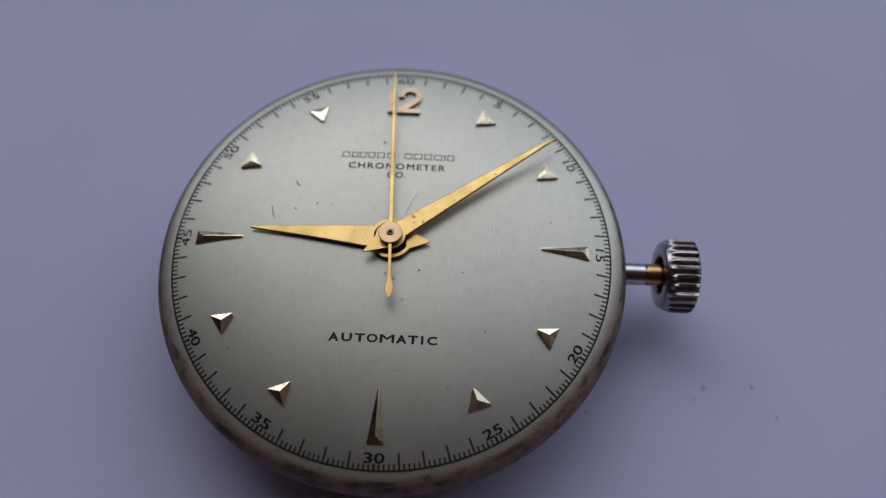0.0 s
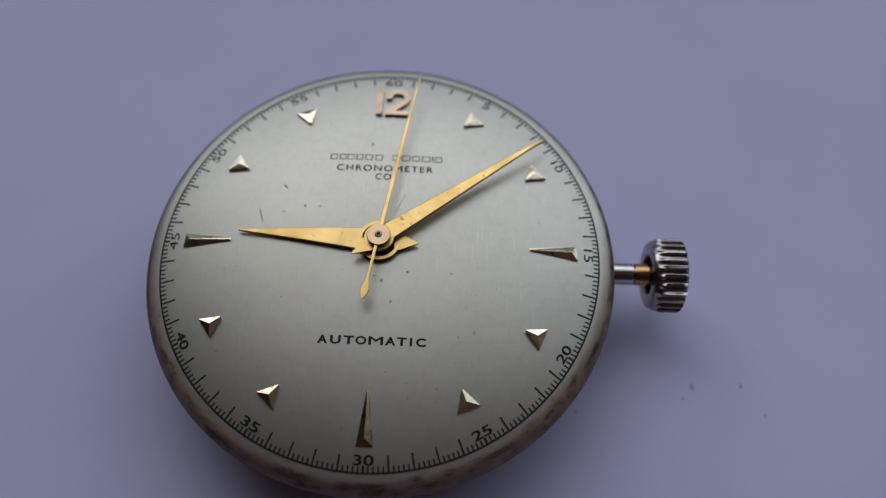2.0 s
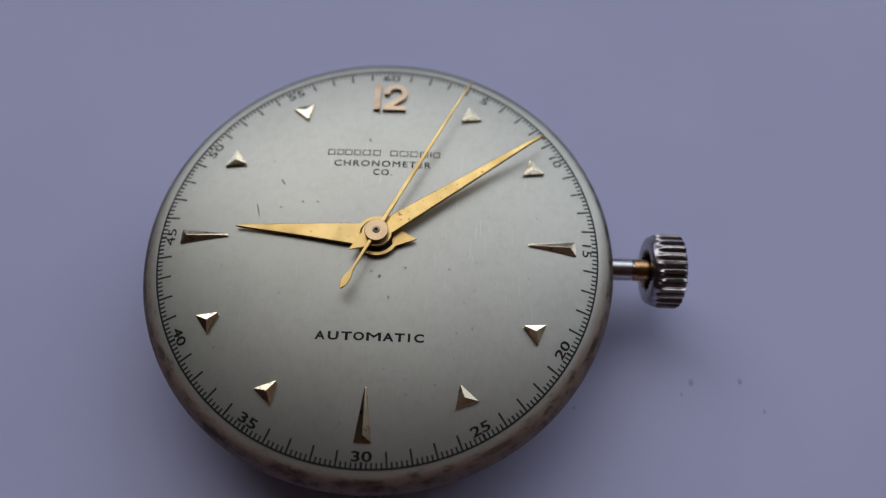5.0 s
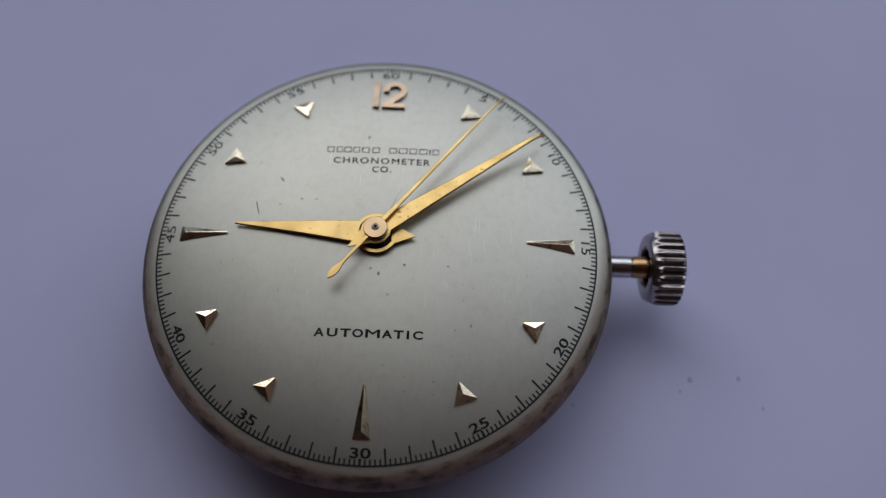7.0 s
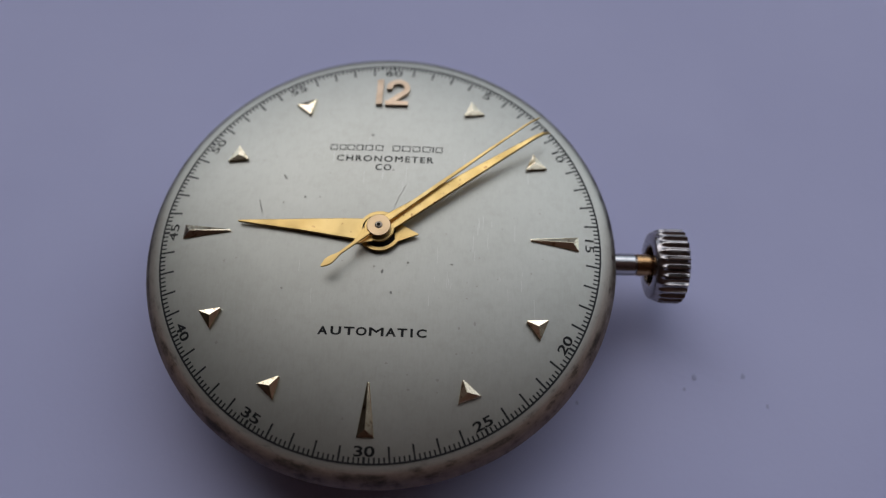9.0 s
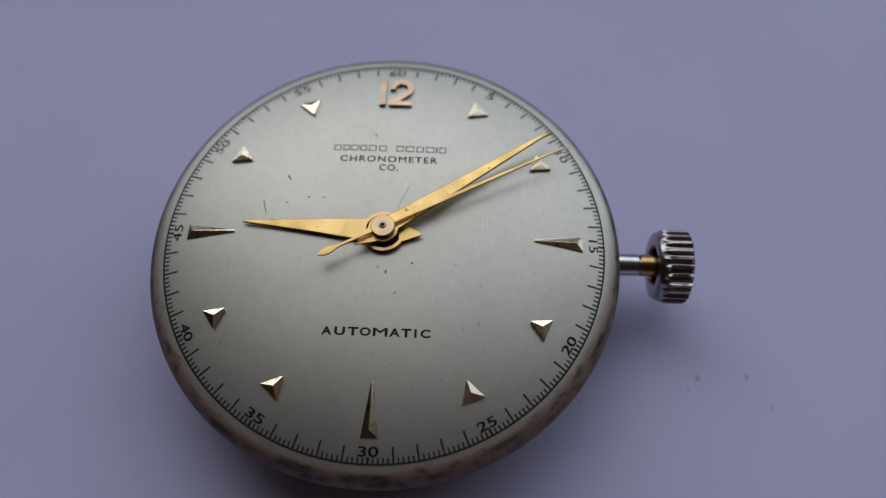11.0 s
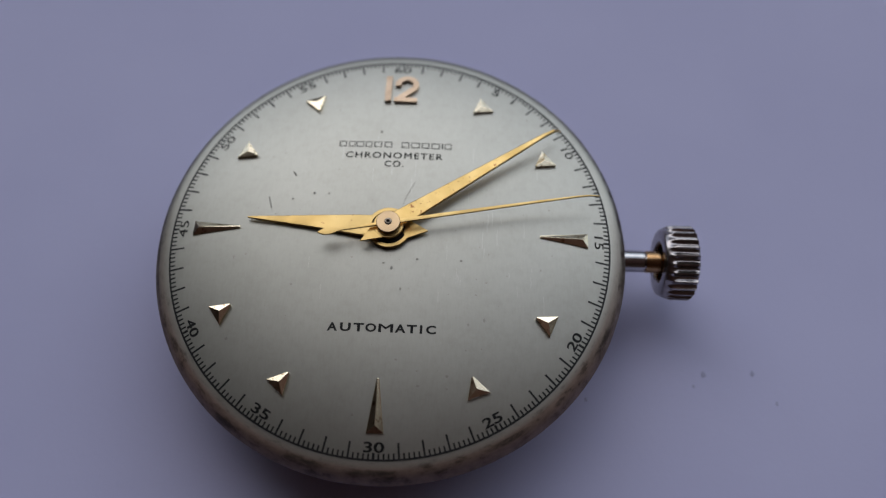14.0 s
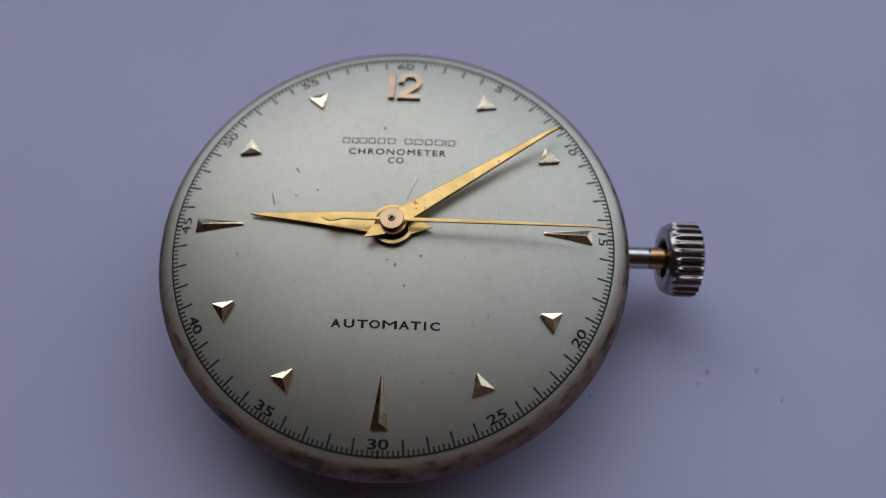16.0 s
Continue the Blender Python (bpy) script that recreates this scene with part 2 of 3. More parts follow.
def merge(bm, other):
    me = bpy.data.meshes.new("tmp")
    other.to_mesh(me)
    other.free()
    bm.from_mesh(me)
    bpy.data.meshes.remove(me)
    return bm


# ---------------------------------------------------------------- the room
def structure(name, bm, mat):
    return tagged(new(name, finish(name, bm, mat, scale=1.0)), kind="structure")


def room():
    # added walls and ceiling, out of view, close the place and shape its reflections
    x0, x1, y0, y1, z0, z1 = -1.8, 1.8, -2.6, WIN_Y, -0.75, 1.75
    w = 0.12
    structure("floor", block(x0, x1, y0, y1, z0 - w, z0), TABLE)
    structure("ceiling", block(x0 - w, x1 + w, y0 - w, y1 + w, z1, z1 + w), CEILING)
    structure("wall_west", block(x0 - w, x0, y0 - w, y1 + w, z0 - w, z1), WALL)
    structure("wall_east", block(x1, x1 + w, y0 - w, y1 + w, z0 - w, z1), CREAM_WALL)
    structure("wall_south", block(x0, x1, y0 - w, y0, z0 - w, z1), PALE_WALL)
    north = block(x0, WIN_X0, y1, y1 + w, z0 - w, z1)
    merge(north, block(WIN_X1, x1, y1, y1 + w, z0 - w, z1))
    merge(north, block(WIN_X0, WIN_X1, y1, y1 + w, z0 - w, WIN_Z0))
    merge(north, block(WIN_X0, WIN_X1, y1, y1 + w, WIN_Z1, z1))
    structure("wall_north", north, WALL)
    structure("tabletop", block(x0, x1, -0.6, y1, z0, -0.0003), TABLE)


room()

sheet = bmesh.new()
bmesh.ops.create_grid(sheet, x_segments=60, y_segments=44, size=1)
for v in sheet.verts:
    x, y = v.co.x * 210, v.co.y * 148
    v.co = (x, y, 0.0 if math.hypot(x, y) < 60 else 0.05 * noise.noise((x / 60, y / 60, 3)) + 0.03)
bmesh.ops.solidify(sheet, geom=sheet.faces[:], thickness=0.12)
paper = part("paper_sheet", sheet, PAPER)
tagged(paper, "plain lavender paper sheet under the watch movement", "paper")

# ---------------------------------------------------------------- the watch movement
RISE, TRACK_R = 1.04, 13.4


def dome(r):
    """Height of the dial's face over the minute track: flat in the middle, falling faster towards the rim."""
    q = (r / TRACK_R) ** 2
    return RISE * (1 - 0.6 * q - 0.4 * q * q)


def drape(bm, lift):
    for v in bm.verts:
        v.co.z = dome(math.hypot(v.co.x, v.co.y)) + lift
    return bm


watch = new("watch_movement")
watch.location = (0, 0, RING_Z * MM)
tagged(watch, "vintage watch movement with domed silver dial, lying face up on paper", "watch movement")

face = [(r, dome(r)) for r in np.linspace(0, TRACK_R, 40)]
rim = [(13.62, -0.045), (13.87, -0.115), (14.08, -0.20), (14.26, -0.35), (14.40, -0.57), (14.52, -0.85), (14.58, -1.10), (14.52, -1.22), (14.40, -1.26), (13.4, -1.26), (0, -1.22)]
dial = part("dial", lathe(face + rim, 180), DIAL, watch, "domed brushed silver dial with tarnished rim", smooth=40)
brushing = dial.data.uv_layers.new(name="brushing")
for corner in dial.data.loops:
    co = dial.data.vertices[corner.vertex_index].co
    brushing.data[corner.index].uv = (co.x * 30 + 0.5, co.y * 30 + 0.5)

plate_profile = [(0, -1.28), (13.75, -1.28), (13.8, -1.35), (13.8, -2.9), (13.7, -3.0), (13.55, -3.05), (13.55, -5.3), (13.4, -5.5), (12.7, -5.6), (12.5, -6.3), (12.3, -6.4), (0, -6.4)]
part("main_plate", lathe(plate_profile, 120), PLATE, watch, "dull plated movement plate under the dial", smooth=35)


# printed minute track
def track():
    bm = bmesh.new()
    n = 360
    w = 0.055
    for r0, r1 in ((TRACK_R - w, TRACK_R + w),):
        a = [bm.verts.new((r0 * math.sin(k * 2 * math.pi / n), r0 * math.cos(k * 2 * math.pi / n), dome(r0) + 0.016)) for k in range(n)]
        b = [bm.verts.new((r1 * math.sin(k * 2 * math.pi / n), r1 * math.cos(k * 2 * math.pi / n), dome(r1) + 0.016)) for k in range(n)]
        for k in range(n):
            j = (k + 1) % n
            bm.faces.new((a[k], b[k], b[j], a[j]))
    return bm


def tick(r0, r1, w):
    bm = bmesh.new()
    vs = [bm.verts.new((x, r, dome(math.hypot(x, r)) + 0.012)) for x, r in ((-w, r0), (w, r0), (w, r1), (-w, r1))]
    bm.faces.new(vs)
    return bm


part("minute_track", track(), INK, dial, "thin black printed ring")
long_tick = finish("long_tick", tick(12.52, TRACK_R, 0.057), INK)
bold_tick = finish("bold_tick", tick(13.02, TRACK_R, 0.072), INK)
fine_ticks = bmesh.new()
for k in range(300):
    turn = pose(0, 0, 0, 0, 0, -1.2 * k)
    if k % 5 == 0:
        ob = new("hour_tick" if k % 25 == 0 else "minute_tick", bold_tick if k % 25 == 0 else long_tick)
        ob.parent, ob.matrix_basis = dial, turn
    else:
        t = tick(13.06, TRACK_R, 0.05)
        t.transform(turn)
        merge(fine_ticks, t)
tagged(part("tick_print", fine_ticks, INK, dial, "fine black printed fifth-second marks"), kind="stuff")


def lettering(text, height, width, spacing=1.0, weight=0.0, bold=0.0):
    """Letters of Blender's own font, as a flat mesh of that height and width in millimetres, centred."""
    c = bpy.data.curves.new("letters", "FONT")
    c.body, c.align_x, c.align_y, c.space_character, c.offset, c.resolution_u, c.bevel_depth = text, "CENTER", "CENTER", spacing, weight, 4, bold
    ob = bpy.data.objects.new("letters", c)
    scene.collection.objects.link(ob)
    bpy.context.view_layer.update()
    me = bpy.data.meshes.new_from_object(ob.evaluated_get(bpy.context.evaluated_depsgraph_get()))
    bpy.data.objects.remove(ob)
    bm = bmesh.new()
    bm.from_mesh(me)
    bpy.data.meshes.remove(me)
    xs, ys = [v.co.x for v in bm.verts], [v.co.y for v in bm.verts]
    cx, cy, sx, sy = (min(xs) + max(xs)) / 2, (min(ys) + max(ys)) / 2, max(xs) - min(xs), max(ys) - min(ys)
    for v in bm.verts:
        v.co = ((v.co.x - cx) / sx * width, (v.co.y - cy) / sy * height, 0)
    return bm


def printed(name, bm, m, label):
    bm.transform(m)
    part(name, drape(bm, 0.013), INK, dial, label)


for k in range(1, 13):
    text = str(5 * k)
    a = 30 * k
    top_in = 4 <= k <= 8
    m = pose(0, 0, 0, 0, 0, -a) @ pose(0, 12.74, 0, 0, 0, 180 if top_in else 0)
    printed("track_numeral", lettering(text, 0.56, 0.50 if len(text) == 1 else 0.86 if text[0] == "1" else 1.14, 1.0, 0.0, 0.022 if top_in else 0.005), m, "small black printed " + text)

# wide hand-drawn letters: each one's left and right edge along the word
word = bmesh.new()
for ch, a, b, bold in (("A", 55, 110, 0.034), ("U", 124, 181, 0.032), ("T", 195, 251, 0.036), ("O", 259, 317, 0.030), ("M", 328, 406, 0.014), ("A", 415, 472, 0.034), ("T", 478, 531, 0.036), ("I", 547, 560, 0.03), ("C", 580, 633, 0.030)):
    one_letter = lettering(ch, 0.50, (b - a) * 0.01075, 1.0, 0.0, bold)
    one_letter.transform(pose(((a + b) / 2 - 344) * 0.01075, 0, 0))
    merge(word, one_letter)
printed("inscription", word, pose(-0.02, -6.21, 0), "wide black printed word AUTOMATIC")
printed("inscription", lettering("CHRONOMETER", 0.46, 6.15, 1.2, 0.0, 0.012), pose(-0.07, 5.32, 0), "black printed word CHRONOMETER")
printed("inscription", lettering("CO.", 0.46, 1.2, 1.2, 0.0, 0.012), pose(-0.03, 4.68, 0), "black printed letters CO.")
# the maker's line: plain bars as wide and high as its letters
for a, b in ((178, 216), (228, 262), (269, 308), (317, 353), (364, 405), (419, 459), (510, 550), (560, 606), (617, 657), (669, 713), (723, 730), (739, 776)):
    wide, bar = (b - a) * 0.01199 / 2, bmesh.new()
    edges = ((-wide, wide, 0.16, 0.215), (-wide, wide, -0.215, -0.16), (-wide, 0.055 - wide, -0.16, 0.16), (wide - 0.055, wide, -0.16, 0.16)) if b - a > 10 else ((-wide, wide, -0.215, 0.215),)
    for x0, x1, y0, y1 in edges:
        bar.faces.new([bar.verts.new((x, y, 0)) for x, y in ((x0, y0), (x1, y0), (x1, y1), (x0, y1))])
    printed("name_bar", bar, pose(((a + b) / 2 - 477) * 0.01199 - 0.04, 6.15, 0), "black printed bar")


# applied markers
def marker(r0, ra, r1, w, tip, high, skirt):
    """A faceted marker along +y: a narrow inner end at r0, a broad outer end at r1, its ridge ending at ra."""
    bm = bmesh.new()
    base = [(-tip, r0), (tip, r0), (w, r1), (-w, r1)]
    lo = [bm.verts.new((x, y, dome(math.hypot(x, y)) - 0.03)) for x, y in base]
    mid = [bm.verts.new((x * 0.97, y, dome(math.hypot(x, y)) + skirt)) for x, y in base]
    top = bm.verts.new((0, ra, dome(ra) + high))
    front = bm.verts.new((0, r0 + (ra - r0) * 0.012, dome(r0) + skirt + 0.012))
    for k in range(4):
        j = (k + 1) % 4
        bm.faces.new((lo[k], lo[j], mid[j], mid[k]))
    bm.faces.new((mid[0], mid[1], front))
    bm.faces.new((mid[1], mid[2], top, front))
    bm.faces.new((mid[2], mid[3], top))
    bm.faces.new((mid[3], mid[0], front, top))
    bmesh.ops.bevel(bm, geom=[e for e in bm.edges if e.calc_length() > 0.2], offset=0.008, segments=1, affect="EDGES")
    return bm


triangle = finish("triangle_marker", marker(10.22, 10.94, 11.34, 0.69, 0.05, 0.29, 0.20), PALE_GOLD)
baton = finish("baton_marker", marker(9.10, 11.66, 12.04, 0.49, 0.07, 0.28, 0.10), PALE_GOLD)
LEAN = {1: 20, 2: -10, 4: -7, 5: 9, 7: 11, 8: -7, 10: -5, 11: 10}  # the triangles were set by eye and lean a little
for k in range(1, 12):
    kind = "baton_marker" if k % 3 == 0 else "triangle_marker"
    ob = new(kind, baton if k % 3 == 0 else triangle)
    ob.parent = dial
    ob.matrix_basis = pose(0, 0, 0, 0, 0, -30 * k) @ pose(0, 10.97 * MM, 0, 0, 0, -LEAN.get(k, 0)) @ pose(0, -10.97 * MM, 0)
    tagged(ob, "faceted pale gold baton marker" if k % 3 == 0 else "faceted pale gold triangular marker")


def ribbon(path, w, z0, z1):
    """A stroke of width 2 w along a path of (x, y)."""
    left, right = [], []
    for k, (x, y) in enumerate(path):
        (xa, ya), (xb, yb) = path[max(k - 1, 0)], path[min(k + 1, len(path) - 1)]
        d = Vector((xb - xa, yb - ya)).normalized()
        left.append((x - d.y * w, y + d.x * w))
        right.append((x + d.y * w, y - d.x * w))
    bm = bmesh.new()
    quads = [[bm.verts.new((*a, z)) for a, z in ((l, z0), (r, z0), (r, z1), (l, z1))] for l, r in zip(left, right)]
    for a, b in zip(quads, quads[1:]):
        for k in range(4):
            j = (k + 1) % 4
            bm.faces.new((a[k], a[j], b[j], b[k]))
    bm.faces.new(quads[0][::-1])
    bm.faces.new(quads[-1])
    return bm


def stroke(path, w):
    """A flat line of width 2 w along a path of (x, y), one face thick."""
    bm = bmesh.new()
    pairs = []
    for k, (x, y) in enumerate(path):
        (xa, ya), (xb, yb) = path[max(k - 1, 0)], path[min(k + 1, len(path) - 1)]
        d = Vector((xb - xa, yb - ya)).normalized()
        pairs.append((bm.verts.new((x - d.y * w, y + d.x * w, 0)), bm.verts.new((x + d.y * w, y - d.x * w, 0))))
    for (a, b), (c, d) in zip(pairs, pairs[1:]):
        bm.faces.new((a, b, d, c))
    return bm


def bend_on(bm):
    """Bends a flat piece to follow the dial's slope."""
    for v in bm.verts:
        v.co.z += dome(math.hypot(v.co.x, v.co.y))
    return bm


one = plate([(-1.02, 9.66), (-0.60, 9.66), (-0.62, 11.92), (-1.04, 11.92)], -0.03, 0.22)
for v in one.verts:
    if v.co.z > 0:
        v.co.z += 0.2 * (v.co.x + 0.82)  # its top leans a little
part("applied_numeral", bend_on(one), ROSE_GOLD, dial, "raised rose gold numeral 1")
arc = [(0.40 + 0.60 * math.cos(radians(a)), 11.16 + 0.60 * math.sin(radians(a))) for a in range(190, -41, -14)]
two = ribbon(arc + [(0.45, 10.40), (-0.05, 9.93), (-0.14, 9.82)], 0.19, -0.03, 0.22)
merge(two, plate([(-0.40, 9.64), (1.12, 9.64), (1.12, 9.98), (-0.40, 9.98)], -0.03, 0.212))
part("applied_numeral", bend_on(two), ROSE_GOLD, dial, "raised rose gold numeral 2")

# small tarnish spots and hairline scratches on the face
spots = bmesh.new()
SPOT_AT = [(-3.9, 8.9), (-7.0, 5.4), (-7.8, 5.1), (-1.0, 7.2), (-4.8, 2.4), (-6.1, 2.0), (-3.9, 2.4), (-8.5, -1.8), (-9.2, -2.0), (-2.1, -1.9), (-5.5, -3.7),
           (9.7, 1.9), (4.0, 0.1), (1.8, -1.9), (-0.2, -2.2), (4.4, -1.9), (0.3, -2.5), (0.9, -3.8), (5.3, -4.0), (5.9, -3.2), (7.1, -2.7), (6.0, -1.4),
           (9.8, -1.2), (9.1, -2.2), (5.8, -5.5), (4.9, -5.8), (4.8, -7.3), (0.9, -8.0), (2.2, -9.4), (3.8, -9.5), (2.1, -8.6), (3.8, -8.8), (-1.3, -11.1), (-8.9, -7.0), (8.4, 8.8)]
for x, y in SPOT_AT + [(random.uniform(-9, 9), random.uniform(-9, 9)) for _ in range(60)]:
    r = random.uniform(0.045, 0.10) if (x, y) in SPOT_AT else random.uniform(0.015, 0.04)
    n, lean = 9, random.choice((0.7, 0.9, 1.5))
    ring = [spots.verts.new((x + r * random.uniform(0.6, 1.2) * math.cos(2 * math.pi * k / n), y + lean * r * random.uniform(0.5, 1.3) * math.sin(2 * math.pi * k / n), 0)) for k in range(n)]
    spots.faces.new(ring)
tagged(part("tarnish_speckle", drape(spots, 0.008), SPECK, dial, "small dark tarnish spots"), kind="stuff")
for line, w in ((((-7.61, 2.15), (-7.5, 1.75), (-7.36, 1.33)), 0.035), (((-6.33, 3.99), (-6.1, 3.66)), 0.05), (((1.36, 3.35), (1.2, 3.0), (1.0, 2.55), (0.84, 2.15), (0.75, 1.75)), 0.014)):
    part("scratch", drape(stroke(line, w), 0.009), SPECK, dial, "short dark hairline scratch")

hairs = bmesh.new()
for _ in range(34):
    x, y, high = random.uniform(-6, 10), random.uniform(-5, 6.5), random.uniform(0.25, 1.3)
    merge(hairs, stroke([(x, y), (x + random.uniform(-0.03, 0.03), y + high / 2), (x + random.uniform(-0.05, 0.05), y + high)], random.uniform(0.008, 0.016)))
tagged(part("hairline_scratch", drape(hairs, 0.007), BRIGHT, dial, "fine bright scratches along the brushing"), kind="stuff")


# ---------------------------------------------------------------- pointers over the dial
def disc(r, z0, z1, hole=0.0, steps=64, soft=0.03, fall=0.0):
    """A round plate, or a ring whose outer edge falls a little."""
    if hole:
        return lathe([(hole, z0), (r, z0), (r, z1 - soft - fall), (r - soft, z1 - fall), (hole + soft, z1), (hole, z1 - soft)], steps, True)
    return lathe([(0, z0), (r, z0), (r, z1 - soft), (r - soft, z1), (0, z1)], steps)


Z_HOUR, Z_MIN, Z_SEC = 1.36, 1.74, 2.14
# near-black tube, seen through the boss rings, stands in for shade between them
part("cannon_tube", lathe([(0, 0.9), (1.0, 0.9), (1.0, 1.2), (0.62, 1.2), (0.62, 1.6), (0.34, 1.6), (0.34, 1.9), (0, 1.9)], 48), GAP_SHADE, watch, "centre tube darkened for the shaded gap")

hour_hand = part("hour_hand", blade([(1.05, 0.74, Z_HOUR), (2.2, 0.65, Z_HOUR), (4.5, 0.43, Z_HOUR - 0.08), (6.5, 0.25, Z_HOUR - 0.2), (8.4, 0.08, Z_HOUR - 0.31), (8.68, 0.03, Z_HOUR - 0.34)], 0.15, 0.0, 0.05), GOLD, watch, "gilt tapered pointer with worn specks")
part("boss", disc(1.33, Z_HOUR - 0.145, Z_HOUR + 0.004, 1.07, 64, 0.03), GOLD, hour_hand, smooth=40)
part("tail", plate([(-0.66, -1.02), (0.0, -2.36), (0.66, -1.02), (0.3, -0.95), (-0.3, -0.95)], Z_HOUR - 0.125, Z_HOUR - 0.008), GOLD, hour_hand)

minute_hand = part("minute_hand", blade([(0.72, 0.56, Z_MIN), (1.6, 0.53, Z_MIN), (11.6, 0.13, Z_MIN - 0.06), (12.3, 0.095, Z_MIN - 0.20), (12.75, 0.06, Z_MIN - 0.50), (12.95, 0.03, Z_MIN - 0.78)], 0.14, 0.0, 0.05), SPECKLED_GOLD, watch, "gilt tapered pointer bent down at the tip")
part("boss", disc(0.90, Z_MIN - 0.135, Z_MIN + 0.004, 0.47, 64, 0.03), GOLD, minute_hand, smooth=40)
part("tail", plate([(-0.52, -0.76), (0.0, -1.95), (0.52, -0.76), (0.2, -0.70), (-0.2, -0.70)], Z_MIN - 0.105, Z_MIN - 0.008), GOLD, minute_hand)

Z_ARM = Z_SEC - 0.12
tail_in = [(-4.16, 0.035, Z_ARM), (-4.0, 0.13, Z_ARM), (-3.78, 0.215, Z_ARM), (-3.52, 0.24, Z_ARM), (-3.25, 0.19, Z_ARM), (-3.0, 0.12, Z_ARM), (-2.75, 0.09, Z_ARM), (-0.5, 0.11, Z_ARM)]
needle = [(0.5, 0.13, Z_ARM), (4.0, 0.12, Z_ARM - 0.06), (8.5, 0.088, Z_ARM - 0.14), (11.6, 0.055, Z_ARM - 0.24), (12.3, 0.045, Z_ARM - 0.34), (12.7, 0.035, Z_ARM - 0.48), (12.94, 0.02, Z_ARM - 0.58)]
seconds_hand = part("seconds_hand", blade(tail_in + needle, 0.09, 0.004, 0.02), GOLD, watch, "thin gilt sweep pointer with leaf-shaped tail")
part("hub", disc(0.71, Z_SEC - 0.11, Z_SEC - 0.03, 0.2), HUB_GOLD, seconds_hand, "rose gilt round hub", smooth=40)
# neck coloured near-black to paint the shadow gap below the hub
part("hub_neck", disc(0.46, Z_SEC - 0.26, Z_SEC - 0.112, 0.2), GAP_SHADE, seconds_hand, "hub neck darkened for the shade under the hub", smooth=40)
part("pinion_collar", lathe([(0.10, 1.95), (0.19, 1.95), (0.19, Z_SEC - 0.09), (0.21, Z_SEC - 0.029), (0.21, Z_SEC), (0.17, Z_SEC + 0.03), (0.12, Z_SEC + 0.03), (0.10, Z_SEC - 0.01)], 32, True), PLATE, seconds_hand, "dark steel collar", smooth=40)
# solid dark disc paints the shade inside the collar
part("pinion_bore", disc(0.095, 1.92, Z_SEC - 0.06, 0, 24), GAP_SHADE, seconds_hand, "dark disc for the shaded bore")

# ---------------------------------------------------------------- winding stem and crown (along +x)
AX = pose(0, 0, -2.3 * MM, 0, 90, 0)
part("winding_stem", lathe([(0, 12.0), (0.70, 12.0), (0.70, 15.95), (0.64, 16.0), (0.56, 16.03), (0.56, 16.1)] + [(0, 16.1)], 48), STEEL, watch, "polished steel winding stem", AX, 35)
part("stem_sleeve", lathe([(0, 16.1), (0.68, 16.1), (0.70, 16.14), (0.70, 18.2), (0, 18.2)], 48), BRASS, watch, "brass crown sleeve", AX, 35)


def fluted_crown():
    teeth, per = 26, 12
    n = teeth * per

    def ring(r_in, r_out, x):
        vs = []
        for k in range(n):
            u = (k % per) / per
            d = max(0.0, (min(u, 1 - u) * 2 - 0.16) / 0.84)  # 0 on a crest, 1 in the middle of a groove
            r = r_out - (r_out - r_in) * math.sin(d * math.pi / 2) ** 0.8
            a = 2 * math.pi * k / n
            vs.append(bm.verts.new((r * math.cos(a), r * math.sin(a), x)))
        return vs

    bm = bmesh.new()
    rings = [ring(1.30, 1.30, 18.1), ring(1.30, 1.30, 17.0), ring(1.36, 1.36, 16.93), ring(1.98, 1.98, 16.93), ring(2.08, 2.08, 16.97), ring(2.15, 2.15, 17.08), ring(2.17, 2.21, 17.22), ring(2.16, 2.27, 17.36), ring(2.14, 2.33, 17.54),
             ring(2.13, 2.365, 17.72), ring(2.13, 2.37, 18.8), ring(2.10, 2.30, 18.92), ring(1.95, 1.95, 19.02), ring(1.0, 1.0, 19.1)]
    for a, b in zip(rings, rings[1:]):
        for k in range(n):
            j = (k + 1) % n
            bm.faces.new((a[k], a[j], b[j], b[k]))
    bm.faces.new(rings[-1])
    bm.faces.new(rings[0][::-1])
    return bm


crown = part("winding_crown", fluted_crown(), NICKEL, watch, "fluted worn nickel winding crown", AX, 30)
part("crown_liner", lathe([(1.295, 17.06), (1.295, 18.05), (1.2, 18.05), (1.2, 17.06)], 48, True), BRASS, crown, "brass lining in the crown's recess", smooth=40)


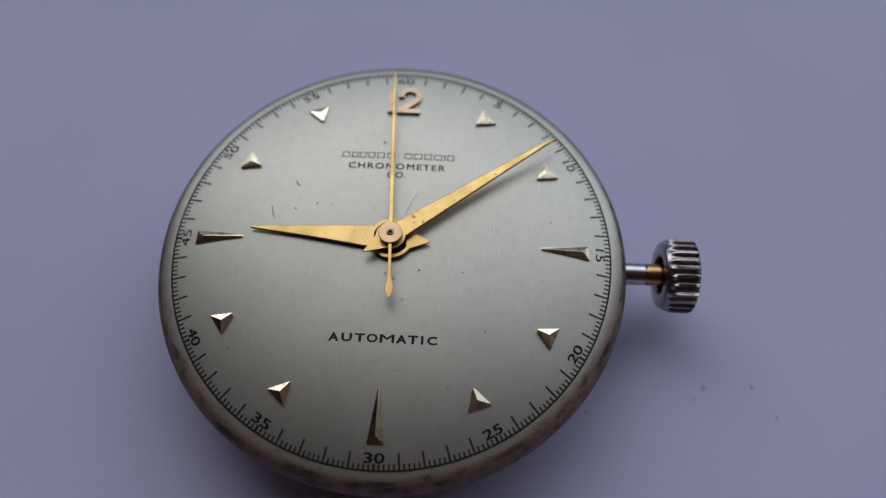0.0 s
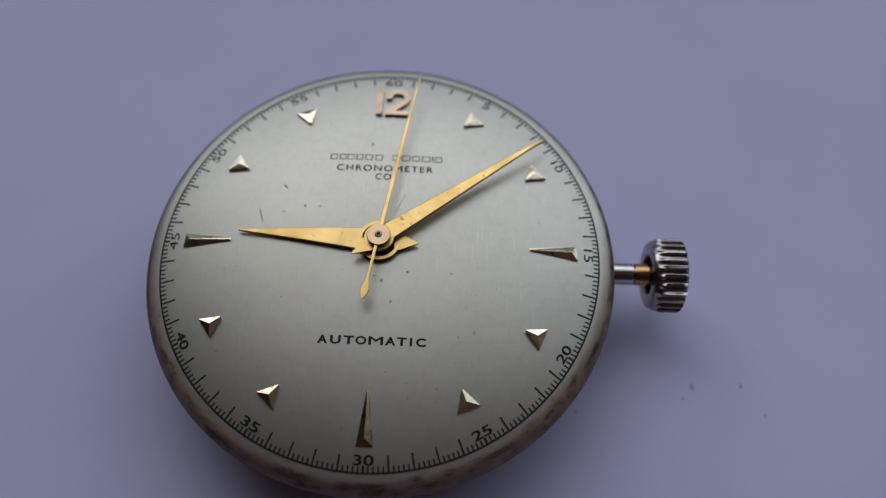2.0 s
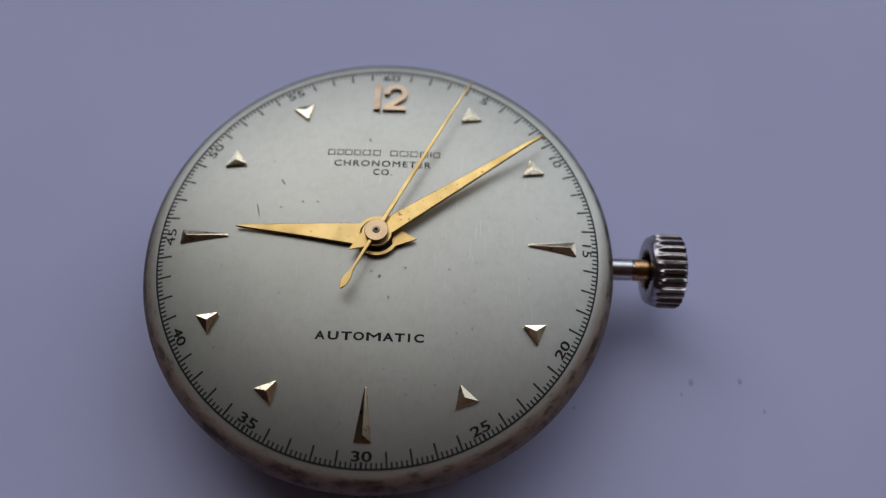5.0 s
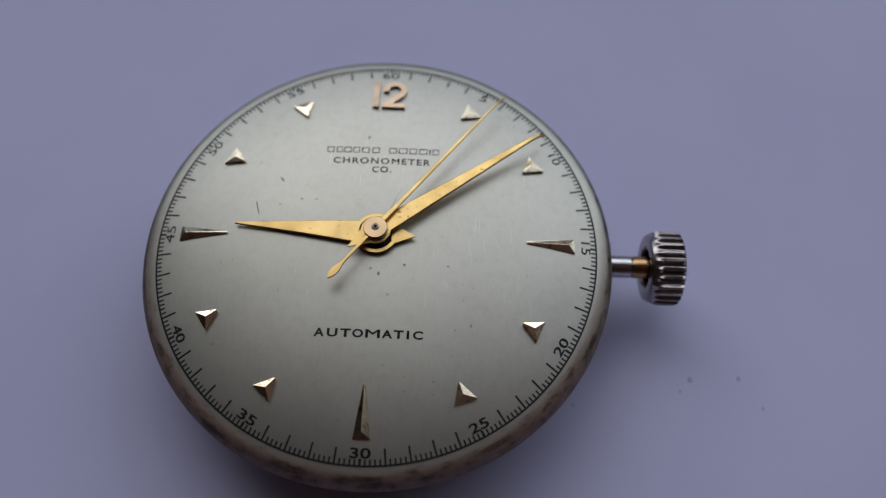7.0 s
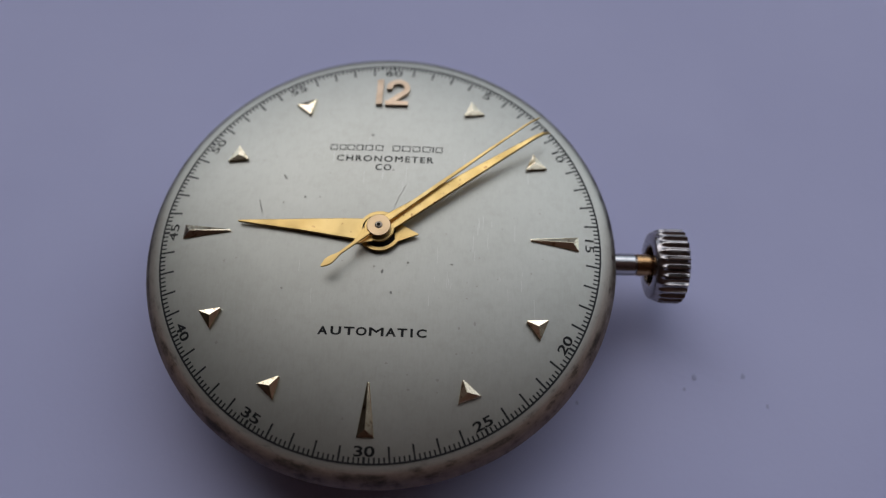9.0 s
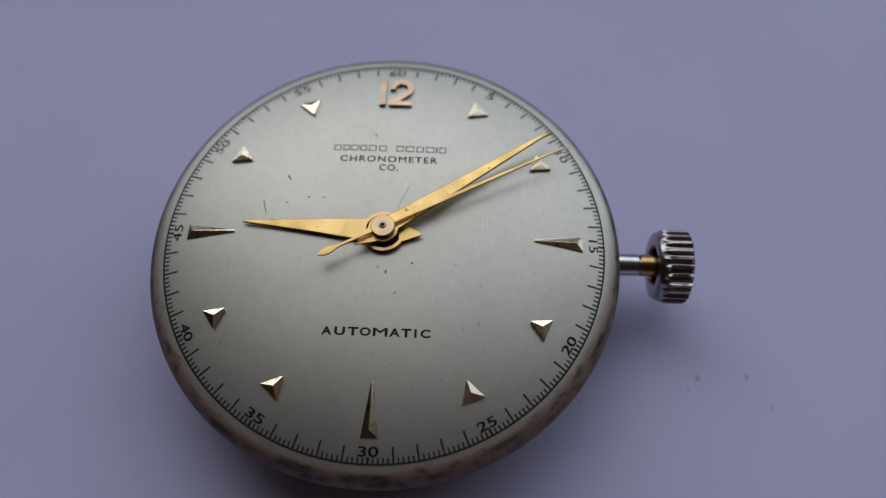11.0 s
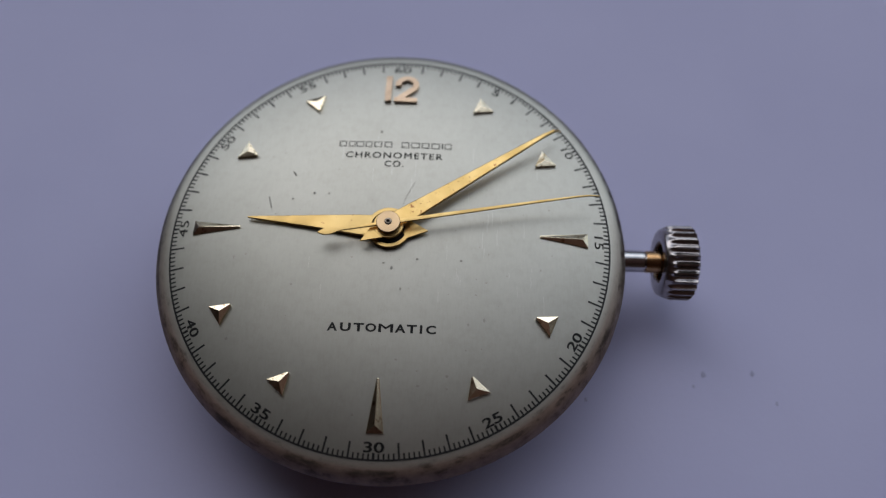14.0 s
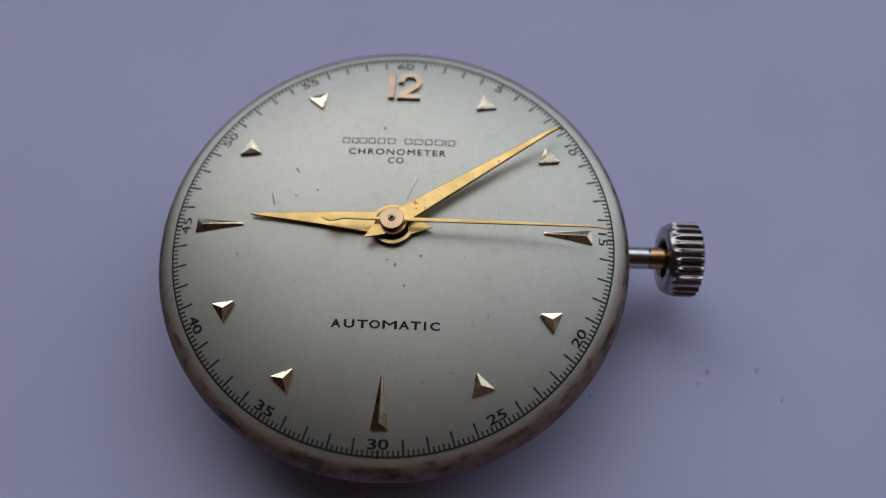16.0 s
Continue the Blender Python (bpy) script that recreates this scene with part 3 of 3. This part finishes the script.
# ---------------------------------------------------------------- lint on the paper
def lint(x, y, s):
    bm = bmesh.new()
    bmesh.ops.create_icosphere(bm, subdivisions=2, radius=1.0)
    for v in bm.verts:
        k = 1 + 0.5 * noise.noise(v.co * 1.7 + Vector((x, y, 0)))
        v.co = (v.co.x * s * k, v.co.y * s * 1.4 * k, v.co.z * s * 0.12 * k + s * 0.10)
    tagged(part("dust_speck", bm, LINT, at=pose(x * MM, y * MM, 0)), "tiny grey dust speck on the paper", "dust", "dust specks on the paper")


for x, y, s in ((20.4, -6.05, 0.16), (23.6, -5.85, 0.14), (19.7, -6.85, 0.09), (24.9, -7.8, 0.10), (12.7, -8.0, 0.10)):
    lint(x, y, s)

# ---------------------------------------------------------------- what moves
SWEEP = [(0, -3), (0.5, 0.4), (1, 2.8), (1.5, 6.5), (2, 8.7), (2.5, 10.9), (3, 13.8), (3.5, 16.7), (4, 19.3), (6.5, 33.9), (7, 37), (7.5, 40.3), (8, 44), (8.5, 46.5), (9, 48.9),
         (11.5, 63.4), (12, 66.6), (12.5, 69.9), (13, 72.2), (13.5, 75), (14, 78.5), (14.5, 81.8), (15, 84.2), (15.5, 86.8), (16, 89.8)]


def sweep_rows():
    """The sweep pointer moves in small beats of about 1.2 degrees and rests between them."""
    rows = [(0, SWEEP[0][1])]
    for (t, a), (t2, a2) in zip(SWEEP, SWEEP[1:]):
        n = max(1, round((a2 - a) / 1.2))
        for k in range(n):
            beat = t + (t2 - t) * (k + 0.5) / n
            rows += [(beat - 0.034, a + (a2 - a) * k / n), (beat + 0.034, a + (a2 - a) * (k + 1) / n)]
    return rows + [(16, SWEEP[-1][1])]


def motions():
    walk(seconds_hand, [(t, pose(0, 0, 0, 0, 0, -a)) for t, a in sweep_rows()])
    walk(minute_hand, [(t, pose(0, 0, 0, 0, 0, -(52.9 + 0.1 * t))) for t in (0, 4, 8, 12, 16)])
    walk(hour_hand, [(t, pose(0, 0, 0, 0, 0, 86.4 - 0.1 * t / 12)) for t in (0, 8, 16)])


motions()
